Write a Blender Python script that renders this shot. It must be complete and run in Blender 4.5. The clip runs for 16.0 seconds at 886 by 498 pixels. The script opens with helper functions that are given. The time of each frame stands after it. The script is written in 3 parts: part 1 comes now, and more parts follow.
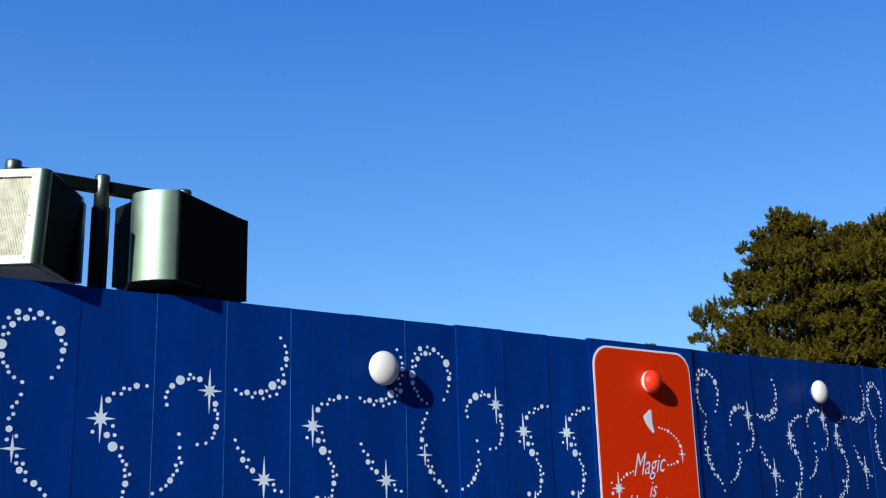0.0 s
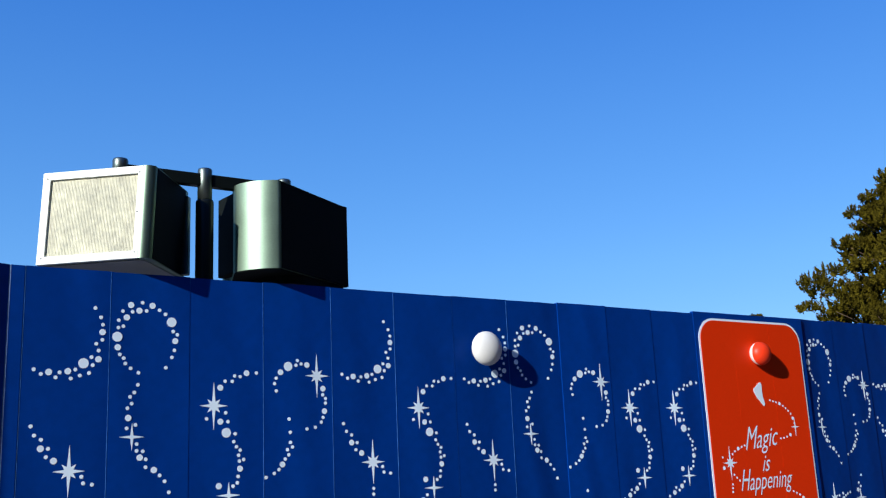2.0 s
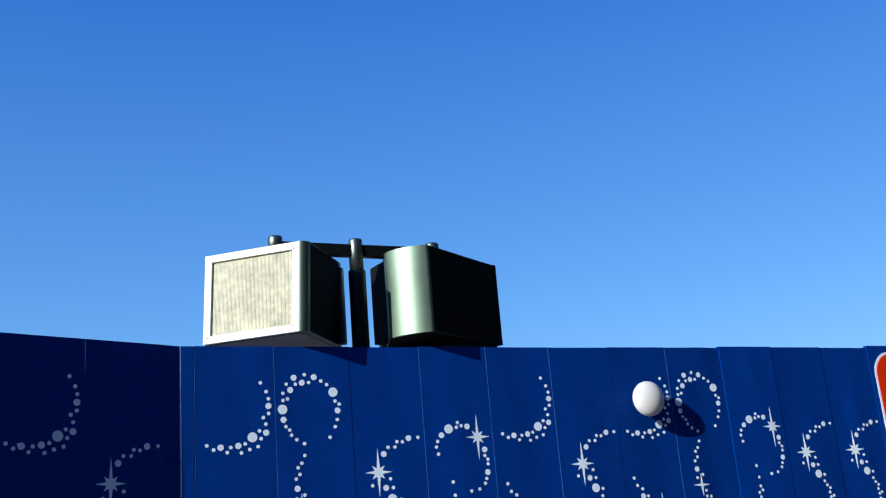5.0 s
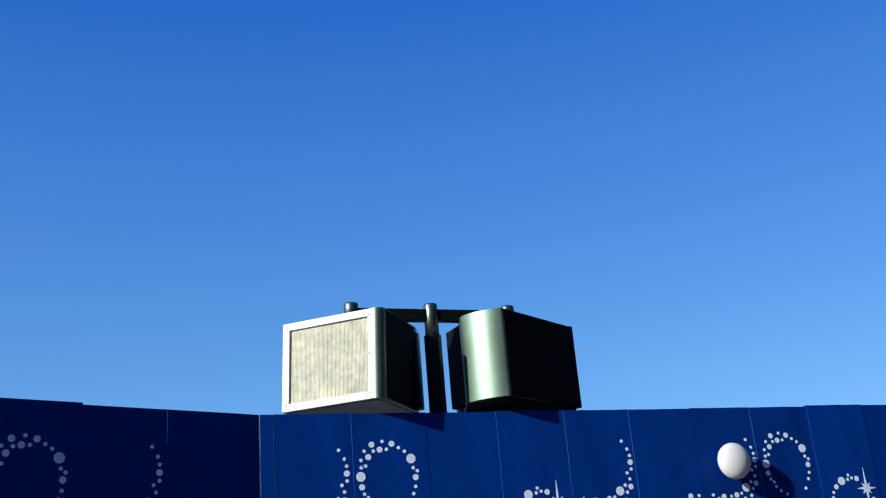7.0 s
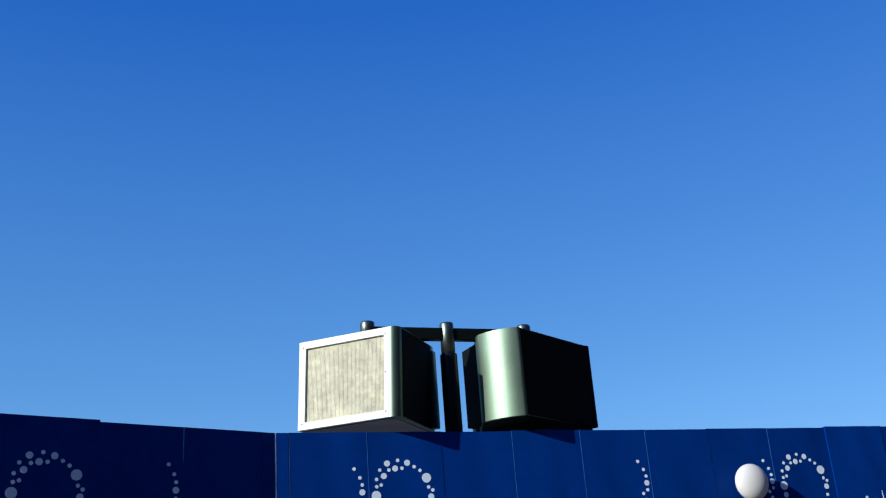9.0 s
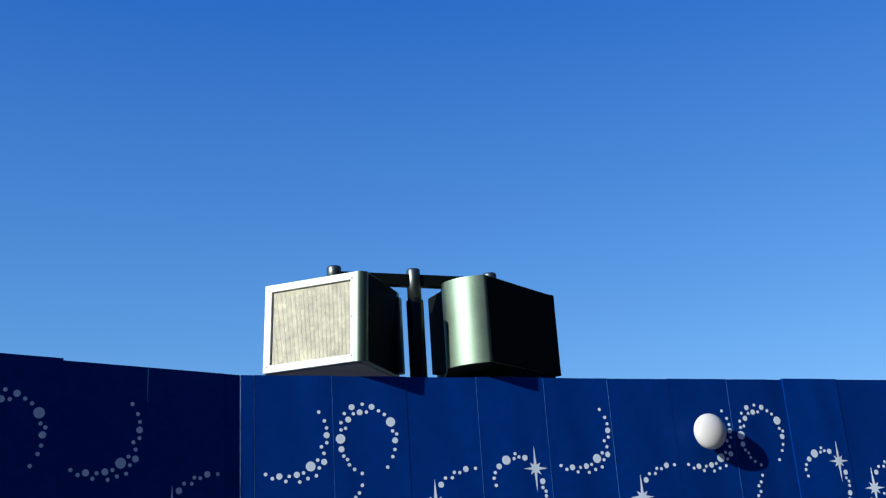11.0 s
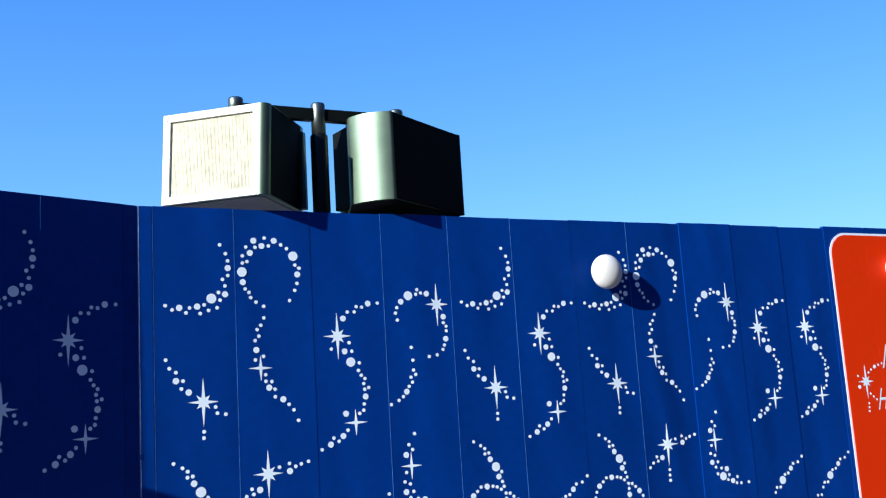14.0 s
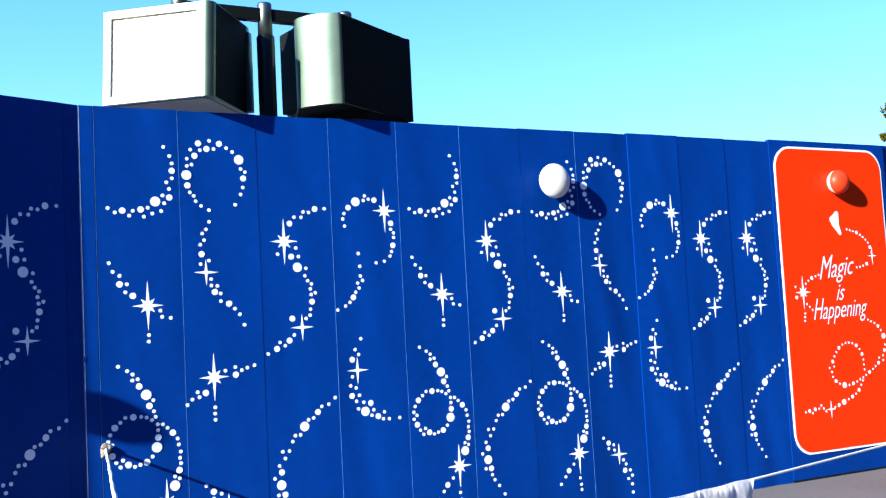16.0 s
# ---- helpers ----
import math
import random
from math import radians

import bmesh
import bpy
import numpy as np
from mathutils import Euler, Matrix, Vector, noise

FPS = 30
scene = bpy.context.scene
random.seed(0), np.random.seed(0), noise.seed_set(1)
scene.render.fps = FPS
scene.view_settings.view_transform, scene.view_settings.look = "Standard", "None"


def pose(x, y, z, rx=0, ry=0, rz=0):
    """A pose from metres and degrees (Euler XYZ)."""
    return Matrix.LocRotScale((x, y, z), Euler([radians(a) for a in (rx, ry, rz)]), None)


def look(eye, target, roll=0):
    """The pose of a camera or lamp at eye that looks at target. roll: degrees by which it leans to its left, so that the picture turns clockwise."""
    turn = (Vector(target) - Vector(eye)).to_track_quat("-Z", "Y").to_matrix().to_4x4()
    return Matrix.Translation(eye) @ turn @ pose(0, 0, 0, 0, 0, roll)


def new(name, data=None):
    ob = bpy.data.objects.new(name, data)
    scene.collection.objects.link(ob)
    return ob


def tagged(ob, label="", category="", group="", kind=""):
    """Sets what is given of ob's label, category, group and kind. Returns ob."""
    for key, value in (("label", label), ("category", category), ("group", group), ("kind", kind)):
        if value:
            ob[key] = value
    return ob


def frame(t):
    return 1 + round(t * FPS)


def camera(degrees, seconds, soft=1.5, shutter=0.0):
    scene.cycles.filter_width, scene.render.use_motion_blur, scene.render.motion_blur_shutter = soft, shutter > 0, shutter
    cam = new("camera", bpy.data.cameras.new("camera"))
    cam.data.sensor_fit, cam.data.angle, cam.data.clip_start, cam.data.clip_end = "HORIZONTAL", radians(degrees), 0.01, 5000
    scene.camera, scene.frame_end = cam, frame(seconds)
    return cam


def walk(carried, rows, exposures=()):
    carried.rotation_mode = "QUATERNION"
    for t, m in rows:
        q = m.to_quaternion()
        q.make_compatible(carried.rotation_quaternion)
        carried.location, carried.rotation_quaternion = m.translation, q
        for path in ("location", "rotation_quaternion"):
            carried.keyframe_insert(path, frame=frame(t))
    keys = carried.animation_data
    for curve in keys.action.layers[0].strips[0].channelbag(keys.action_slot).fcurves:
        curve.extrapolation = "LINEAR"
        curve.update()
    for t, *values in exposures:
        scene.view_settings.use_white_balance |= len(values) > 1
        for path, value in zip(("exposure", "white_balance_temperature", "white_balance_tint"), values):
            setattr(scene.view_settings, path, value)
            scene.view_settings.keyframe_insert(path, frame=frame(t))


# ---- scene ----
cam = camera(46.5, 16.0, soft=1.25)
PATH = [
    (0, (-1.142, -6.368, 1.582), (0.062, -4.847, 2.069), -1.6),
    (0.5, (-1.147, -6.369, 1.612), (0.03, -4.821, 2.078), -1.7),
    (1, (-1.143, -6.364, 1.603), (-0.006, -4.783, 2.058), -1.9),
    (1.5, (-1.151, -6.349, 1.595), (-0.06, -4.736, 2.049), -2.3),
    (2, (-1.146, -6.357, 1.594), (-0.091, -4.719, 2.048), -2.6),
    (2.5, (-1.148, -6.344, 1.603), (-0.133, -4.684, 2.063), -2.9),
    (3, (-1.146, -6.351, 1.601), (-0.18, -4.668, 2.086), -3.2),
    (3.5, (-1.119, -6.38, 1.649), (-0.204, -4.672, 2.144), -3.6),
    (4, (-1.109, -6.393, 1.652), (-0.242, -4.665, 2.166), -3.9),
    (4.5, (-1.114, -6.381, 1.667), (-0.285, -4.64, 2.198), -4.3),
    (5, (-1.123, -6.388, 1.657), (-0.337, -4.637, 2.218), -4.7),
    (5.2, (-1.119, -6.395, 1.668), (-0.354, -4.638, 2.239), -4.7),
    (7.5, (-1.084, -6.434, 1.705), (-0.471, -4.664, 2.406), -4.6),
    (8, (-1.085, -6.442, 1.708), (-0.487, -4.673, 2.422), -4.4),
    (10.3, (-1.111, -6.419, 1.675), (-0.473, -4.647, 2.347), -3.9),
    (10.5, (-1.129, -6.404, 1.669), (-0.48, -4.631, 2.327), -3.9),
    (11, (-1.114, -6.407, 1.666), (-0.438, -4.63, 2.287), -3.7),
    (11.5, (-1.111, -6.394, 1.629), (-0.395, -4.618, 2.206), -3.7),
    (12, (-1.103, -6.385, 1.626), (-0.352, -4.607, 2.151), -3.8),
    (12.5, (-1.099, -6.376, 1.605), (-0.316, -4.597, 2.077), -3.8),
    (13, (-1.098, -6.36, 1.6), (-0.291, -4.58, 2.026), -3.7),
    (13.5, (-1.092, -6.354, 1.595), (-0.261, -4.574, 1.968), -3.6),
    (14, (-1.086, -6.343, 1.584), (-0.232, -4.565, 1.915), -3.5),
    (14.5, (-1.088, -6.335, 1.594), (-0.22, -4.555, 1.869), -3.4),
    (15, (-1.085, -6.339, 1.564), (-0.195, -4.563, 1.796), -3.4),
    (15.5, (-1.082, -6.338, 1.569), (-0.164, -4.572, 1.762), -3.0),
    (16, (-1.076, -6.327, 1.567), (-0.132, -4.571, 1.719), -3.0),
]
walk(cam, [(t, look(eye, target, roll)) for t, eye, target, roll in PATH],
     [(0, .38), (3.5, .45), (5, .38), (8, 0.22), (10.5, .18), (12, .22), (12.5, .32), (13.5, .66),
      (14.5, 1.04), (16, 1.64)])

# ---- light ----
SUN = Vector((-2.91, -1.0, 1.26)).normalized()
world = bpy.data.worlds.new("sky")
scene.world = world
world.use_nodes = True
wn, wl = world.node_tree.nodes, world.node_tree.links
sky = wn.new("ShaderNodeTexSky")
sky.sky_type = "NISHITA"
sky.sun_disc = False
sky.sun_elevation = math.asin(SUN.z)
sky.sun_rotation = math.atan2(SUN.x, SUN.y)
sky.altitude, sky.air_density, sky.dust_density, sky.ozone_density = 0, 1.0, 0.0, 3.0
wn["Background"].inputs["Strength"].default_value = 0.15
deep = wn.new("ShaderNodeHueSaturation")
deep.inputs["Hue"].default_value, deep.inputs["Saturation"].default_value = 0.518, 1.3
wl.new(sky.outputs[0], deep.inputs["Color"])
# clear winter air: an even gradient from the horizon up, laid over the sky
way_up, rise, veil, haze = (wn.new("ShaderNode" + k) for k in ("TexCoord", "MapRange", "Mix", "VectorMath"))
parts = wn.new("ShaderNodeSeparateXYZ")
wl.new(way_up.outputs["Generated"], parts.inputs[0])
rise.inputs["From Min"].default_value, rise.inputs["From Max"].default_value = 0.2, 0.56
wl.new(parts.outputs["Z"], rise.inputs["Value"])
veil.data_type = "RGBA"
veil.inputs[6].default_value, veil.inputs[7].default_value = (0.407, 1.316, 2.84, 1), (0.045, 0.525, 2.3, 1)
wl.new(rise.outputs[0], veil.inputs[0])
haze.operation = "MULTIPLY_ADD"
haze.inputs[1].default_value = (0.35, 0.35, 0.35)
wl.new(deep.outputs[0], haze.inputs[0])
wl.new(veil.outputs[2], haze.inputs[2])
wl.new(haze.outputs[0], wn["Background"].inputs["Color"])
sun = new("sun", bpy.data.lights.new("sun", "SUN"))
sun.data.energy, sun.data.angle, sun.data.color = 4.5, radians(0.5), (0.975, 0.985, 0.96)
sun.matrix_world = look(SUN * 40, (0, 0, 0))


# ---- materials ----
def material(name, base, rough=0.5, metal=0.0, vary=0.12, scale=3.0, grain=60.0, bump=0.05, tint=(1, 1, 1), objvar=0.0, islvar=0.0, spec=0.5):
    """Painted or natural surface: base colour with broad and fine variation, uneven gloss and fine relief."""
    m = bpy.data.materials.new(name)
    m.use_nodes = True
    n, l = m.node_tree.nodes, m.node_tree.links
    b = n["Principled BSDF"]
    co = n.new("ShaderNodeTexCoord")
    broad, fine = n.new("ShaderNodeTexNoise"), n.new("ShaderNodeTexNoise")
    broad.inputs["Scale"].default_value, broad.inputs["Detail"].default_value = scale, 5
    fine.inputs["Scale"].default_value, fine.inputs["Detail"].default_value = grain, 3
    for q in (broad, fine):
        l.new(co.outputs["Object"], q.inputs["Vector"])
    add = n.new("ShaderNodeMath")
    add.operation = "ADD"
    l.new(broad.outputs["Fac"], add.inputs[0])
    l.new(fine.outputs["Fac"], add.inputs[1])
    rng = n.new("ShaderNodeMapRange")
    rng.inputs["From Min"].default_value, rng.inputs["From Max"].default_value = 0.6, 1.4
    rng.inputs["To Min"].default_value, rng.inputs["To Max"].default_value = 1 - vary, 1 + vary
    l.new(add.outputs[0], rng.inputs["Value"])
    val = rng.outputs[0]
    for amount, node, out in ((objvar, "ShaderNodeObjectInfo", "Random"), (islvar, "ShaderNodeNewGeometry", "Random Per Island")):
        if amount:
            info = n.new(node)
            r2 = n.new("ShaderNodeMapRange")
            r2.inputs["To Min"].default_value, r2.inputs["To Max"].default_value = 1 - amount, 1 + amount
            l.new(info.outputs[out], r2.inputs["Value"])
            mul = n.new("ShaderNodeMath")
            mul.operation = "MULTIPLY"
            l.new(val, mul.inputs[0])
            l.new(r2.outputs[0], mul.inputs[1])
            val = mul.outputs[0]
    hsv = n.new("ShaderNodeHueSaturation")
    hsv.inputs["Color"].default_value = (*base, 1)
    l.new(val, hsv.inputs["Value"])
    l.new(hsv.outputs[0], b.inputs["Base Color"])
    rr = n.new("ShaderNodeMapRange")
    rr.inputs["To Min"].default_value, rr.inputs["To Max"].default_value = max(0.03, rough - 0.08), min(1, rough + 0.08)
    l.new(broad.outputs["Fac"], rr.inputs["Value"])
    l.new(rr.outputs[0], b.inputs["Roughness"])
    b.inputs["Metallic"].default_value = metal
    b.inputs["Specular Tint"].default_value = (*tint, 1)
    b.inputs["Specular IOR Level"].default_value = spec
    if bump:
        bp = n.new("ShaderNodeBump")
        bp.inputs["Strength"].default_value, bp.inputs["Distance"].default_value = bump, 0.01
        l.new(add.outputs[0], bp.inputs["Height"])
        l.new(bp.outputs[0], b.inputs["Normal"])
    return m


BLUE = material("blue_panel_paint", (0.0, 0.0315, 0.205), 0.45, vary=0.14, scale=1.1, grain=14, bump=0.015, objvar=0.07, spec=0.07)
WHITE_VINYL = material("white_vinyl", (0.75, 0.86, 0.94), 0.45, vary=0.03, bump=0.0)
RED = material("red_vinyl", (0.72, 0.03, 0.001), 0.55, vary=0.04, scale=1.5, bump=0.01, spec=0.1)
JOINT = material("joint_edge", (0.035, 0.14, 0.4), 0.6, vary=0.7, scale=3, grain=20, spec=0.03)
EDGE = material("bare_corner_edge", (0.22, 0.34, 0.6), 0.5, vary=0.6, scale=6, grain=40)
UNDER = material("grey_base_paint", (0.34, 0.34, 0.31), 0.6, vary=0.15)
LAMP_WHITE = material("white_dome_plastic", (0.74, 0.72, 0.67), 0.35, vary=0.03, bump=0.01)
LAMP_RED = material("red_dome_plastic", (0.78, 0.04, 0.008), 0.45, vary=0.05, bump=0.01, spec=0.3)
GREEN = material("green_speaker_paint", (0.18, 0.25, 0.185), 0.48, metal=1.0, vary=0.12, scale=4, grain=90, bump=0.01)
# pale colour paints in the sun's gloss on the green front frame
FRAME = material("frame_highlight_paint", (0.68, 0.71, 0.65), 0.4, vary=0.06, scale=5, bump=0.02)
GRILLE = material("speaker_grille_cloth", (0.57, 0.54, 0.385), 0.6, vary=0.36, scale=7, grain=24, bump=0.15)
STEEL = material("dark_green_steel", (0.005, 0.007, 0.006), 0.34, vary=0.15, bump=0.02, spec=0.2)
# black that stands in for shade on the loudspeakers and under the sign
MATTE = material("matte_shade_black", (0.006, 0.008, 0.007), 0.7, vary=0.2, bump=0.02, spec=0.06)
PIPE = material("satin_dark_pipe", (0.16, 0.19, 0.17), 0.42, metal=1.0, vary=0.15, bump=0.02)
CONCRETE = material("grey_paving", (0.128, 0.117, 0.106), 0.85, vary=0.2, scale=0.8, grain=25, bump=0.25)
ROPE = material("white_rope_fibre", (0.78, 0.76, 0.72), 0.8, vary=0.12, scale=8, grain=150, bump=0.3)
CLOTH = material("white_cloth", (0.8, 0.79, 0.77), 0.8, vary=0.05, scale=4, grain=200, bump=0.1)
NEEDLES = material("pine_needles", (0.07, 0.054, 0.004), 0.85, vary=0.8, scale=1.1, grain=4, bump=0.0, islvar=0.25, spec=0.05)
BARK = material("pine_bark", (0.12, 0.075, 0.045), 0.9, vary=0.3, scale=3, grain=20, bump=0.4)
TAPE = material("brown_tape", (0.3, 0.26, 0.2), 0.7, vary=0.25)


# ---- building helpers ----
def empty(name, m, **tags):
    ob = new(name)
    ob.matrix_world = m
    return tagged(ob, **tags)


def part(name, bm, mat, parent=None, label="", smooth=False):
    me = bpy.data.meshes.new(name)
    bm.normal_update()
    bm.to_mesh(me)
    bm.free()
    me.materials.append(mat)
    if smooth:
        for p in me.polygons:
            p.use_smooth = True
    ob = new(name, me)
    if parent:
        ob.parent = parent
    return tagged(ob, label=label)


def box(bm, x0, x1, y0, y1, z0, z1, bevel=0.0):
    r = bmesh.ops.create_cube(bm, size=1)
    bmesh.ops.scale(bm, vec=(x1 - x0, y1 - y0, z1 - z0), verts=r["verts"])
    bmesh.ops.translate(bm, vec=((x0 + x1) / 2, (y0 + y1) / 2, (z0 + z1) / 2), verts=r["verts"])
    if bevel:
        edges = {e for v in r["verts"] for e in v.link_edges}
        bmesh.ops.bevel(bm, geom=list(edges), offset=bevel, segments=2, affect="EDGES", profile=0.6)


def rounded(corners, steps=8):
    """Outline of a polygon given as (x, y, radius), counter-clockwise, with its corners rounded."""
    out, n = [], len(corners)
    for i, (x, y, r) in enumerate(corners):
        p = Vector((x, y))
        if r <= 0:
            out.append(p)
            continue
        a = (Vector(corners[i - 1][:2]) - p).normalized()
        b = (Vector(corners[(i + 1) % n][:2]) - p).normalized()
        half = a.angle(b) / 2
        t = r / math.tan(half)
        c = p + (a + b).normalized() * r / math.sin(half)
        s, e = p + a * t - c, p + b * t - c
        turn = math.atan2(s.x * e.y - s.y * e.x, s.dot(e))
        for k in range(steps + 1):
            w = turn * k / steps
            out.append(c + Vector((s.x * math.cos(w) - s.y * math.sin(w), s.x * math.sin(w) + s.y * math.cos(w))))
    return out


def prism(bm, outline, z0, z1, bevel=0.0):
    lo = [bm.verts.new((p[0], p[1], z0)) for p in outline]
    hi = [bm.verts.new((p[0], p[1], z1)) for p in outline]
    n = len(lo)
    for i in range(n):
        bm.faces.new((lo[i], lo[(i + 1) % n], hi[(i + 1) % n], hi[i]))
    top, bot = bm.faces.new(hi), bm.faces.new(lo[::-1])
    if bevel:
        bmesh.ops.bevel(bm, geom=list(set(top.edges) | set(bot.edges)), offset=bevel, segments=2, affect="EDGES")


def lathe(bm, profile, n=32):
    """Turns a profile of (radius, height) about the z axis."""
    rings = []
    for r, z in profile:
        if r < 1e-5:
            rings.append([bm.verts.new((0, 0, z))])
        else:
            rings.append([bm.verts.new((r * math.cos(2 * math.pi * k / n), r * math.sin(2 * math.pi * k / n), z)) for k in range(n)])
    for a, b in zip(rings, rings[1:]):
        for k in range(n):
            q = [a[k % len(a)], a[(k + 1) % len(a)], b[(k + 1) % len(b)], b[k % len(b)]]
            q = list(dict.fromkeys(q))
            if len(q) > 2:
                bm.faces.new(q)


def spline(pts, per=24):
    """Smooth curve through the given points."""
    p = [Vector(q) for q in pts]
    p = [2 * p[0] - p[1]] + p + [2 * p[-1] - p[-2]]
    out = []
    for i in range(1, len(p) - 2):
        a, b, c, d = p[i - 1:i + 3]
        for k in range(per):
            t = k / per
            out.append(0.5 * ((2 * b) + (c - a) * t + (2 * a - 5 * b + 4 * c - d) * t * t + (3 * b - 3 * c + d - a) * t ** 3))
    return out + [p[-2]]


def tube(bm, pts, radius, n=8):
    rings = []
    for i, p in enumerate(pts):
        p = Vector(p)
        d = (Vector(pts[min(i + 1, len(pts) - 1)]) - Vector(pts[max(i - 1, 0)])).normalized()
        u = d.orthogonal().normalized() if abs(d.z) > 0.9 else d.cross(Vector((0, 0, 1))).normalized()
        v = d.cross(u)
        r = radius[i] if isinstance(radius, (list, tuple)) else radius
        rings.append([bm.verts.new(p + r * (math.cos(2 * math.pi * k / n) * u + math.sin(2 * math.pi * k / n) * v)) for k in range(n)])
    for a, b in zip(rings, rings[1:]):
        for k in range(n):
            bm.faces.new((a[k], a[(k + 1) % n], b[(k + 1) % n], b[k]))
    bm.faces.new(rings[0][::-1])
    bm.faces.new(rings[-1])


# ---- decals: dots and stars cut from white vinyl, flat on the panels (u to the right, z up) ----
SIZE = {"s": 0.0117, "a": 0.0117, "b": 0.0117, "m": 0.0196, "l": 0.0308}
PROUD = -0.0018


def trail(pts, pattern, k=1.0):
    """A run of dots along a curve: the small ones joined, and places of the larger. s, m, l: sizes; a, b: a small dot beside the run, to its left or right."""
    bm, large = bmesh.new(), []
    c = spline(pts)
    run = [0.0]
    for p, q in zip(c, c[1:]):
        run.append(run[-1] + (q - p).length)
    step = {"s": 1.0, "m": 1.35, "l": 1.75, "a": 0.45, "b": 0.45}
    at, pos = [], 0.0
    for i, ch in enumerate(pattern):
        if i:
            pos += (step[ch] + step[pattern[i - 1]]) / 2
        at.append(pos)
    for ch, w in zip(pattern, at):
        d = w / max(at[-1], 1e-6) * run[-1]
        i = min(max(k for k in range(len(run)) if run[k] <= d + 1e-9), len(c) - 2)
        t = (d - run[i]) / max(run[i + 1] - run[i], 1e-9)
        p = c[i].lerp(c[i + 1], t)
        side = (c[i + 1] - c[i]).normalized()
        side = Vector((-side.y, side.x))
        p = p + side * {"a": 0.026, "b": -0.026}.get(ch, 0.0)
        if ch in "ml":
            large.append((p.x, p.y, ch))
        else:
            disc(bm, p.x, p.y, SIZE[ch] * k)
    return bm, large


def dots(sizes, places):
    """A scatter of vinyl dots, one size letter for each place: the small ones joined, and places of the larger."""
    bm, large = bmesh.new(), []
    for ch, (u, z) in zip(sizes, places):
        if ch in "ml":
            large.append((u, z, ch))
        else:
            disc(bm, u, z, SIZE[ch])
    return bm, large


def disc(bm, u, z, r):
    n = 18 if r > 0.015 else 12
    a = [bm.verts.new((u + r * math.cos(2 * math.pi * k / n), PROUD, z + r * math.sin(2 * math.pi * k / n))) for k in range(n)]
    b = [bm.verts.new((v.co.x, 0.0, v.co.z)) for v in a]
    bm.faces.new(a)
    for k in range(n):
        bm.faces.new((a[k], b[k], b[(k + 1) % n], a[(k + 1) % n]))


DOTS = {}
for ch in "ml":
    bm = bmesh.new()
    disc(bm, 0, 0, SIZE[ch])
    DOTS[ch] = bpy.data.meshes.new("dot")
    bm.to_mesh(DOTS[ch])
    bm.free()
    DOTS[ch].materials.append(WHITE_VINYL)


def dent(u, z, seed, wave, width=0.5):
    """How far a panel's face bulges at a place; its edges stay straight."""
    a = min(max(u / width, 0), 1)
    p = Vector((u * 2.6 + z * 0.5, 0, z * 0.8)) + seed
    return wave * 4 * a * (1 - a) * (1.3 * noise.noise(p) + 0.6 * noise.noise(p * 2.1))


def stick(name, piece, parent, squeeze=1.0, y=0.0, seed=Vector((0, 0, 0)), wave=0.0, du=0.0, dz=0.0, k=1.0):
    """Sets a star, or a trail with its larger dots, on a panel or sign."""
    bm, large = piece if isinstance(piece, tuple) else (piece, [])
    if bm.verts:
        for v in bm.verts:
            v.co.x = (v.co.x + du) * squeeze
            v.co.z += dz
            v.co.y += dent(v.co.x, v.co.z, seed, wave, 0.5 * squeeze)
        ob = part(name, bm, WHITE_VINYL, parent)
        ob.location.y = y
        if name == "dot_trail":
            tagged(ob, kind="stuff")
    for u, z, ch in large:
        u, z = u + du, z + dz
        ob = new("dot", DOTS[ch])
        ob.parent = parent
        ob.matrix_local = Matrix.Translation((u * squeeze, y + dent(u * squeeze, z, seed, wave, 0.5 * squeeze) - 0.0002, z)) @ Matrix.Diagonal((squeeze * k, 1, k, 1))


def star(u, z, up, down, side, eight=True):
    """A star with long upright and level points and, on the larger kind, four short slanting ones."""
    bm = bmesh.new()
    n = 8 if eight else 4
    core = side * (0.3 if eight else 0.17)
    pts = []
    for k in range(n):
        w = math.pi / 2 - 2 * math.pi * k / n
        r = side
        if abs(math.cos(w)) < 0.1:
            r = up if math.sin(w) > 0 else down
        elif abs(abs(math.cos(w)) - 0.7071) < 0.1:
            r = side * 0.62
        pts.append((u + r * math.cos(w), z + r * math.sin(w)))
        w -= math.pi / n
        pts.append((u + core * math.cos(w), z + core * math.sin(w)))
    mid, back = bm.verts.new((u, PROUD, z)), []
    ring = [bm.verts.new((a, PROUD, b)) for a, b in pts]
    back = [bm.verts.new((a, 0.0, b)) for a, b in pts]
    for k in range(len(ring)):
        j = (k + 1) % len(ring)
        bm.faces.new((mid, ring[k], ring[j]))
        bm.faces.new((ring[k], back[k], back[j], ring[j]))
    return bm


def hook():
    return [("dot_trail", dots("sssmsssmssslsssmssmss", [(.409, 2.765), (.444, 2.709), (.457, 2.664), (.456, 2.618), (.456, 2.571), (.421, 2.546), (.436, 2.505), (.436, 2.452), (.395, 2.464), (.404, 2.416), (.384, 2.368), (.350, 2.426), (.331, 2.352), (.304, 2.387), (.279, 2.333), (.261, 2.376), (.214, 2.368), (.192, 2.338), (.152, 2.369), (.109, 2.357), (.068, 2.383)]))]


def slant_star():
    return [("dot_trail", dots("sssmssmsssss", [(.066, 2.053), (.087, 2.001), (.126, 1.976), (.125, 1.925), (.167, 1.924), (.157, 1.877), (.200, 1.854), (.360, 1.760), (.370, 1.722), (.421, 1.713), (.288, 1.615), (.286, 1.577)])),
            ("star", star(0.287, 1.792, .15, .15, .094))]


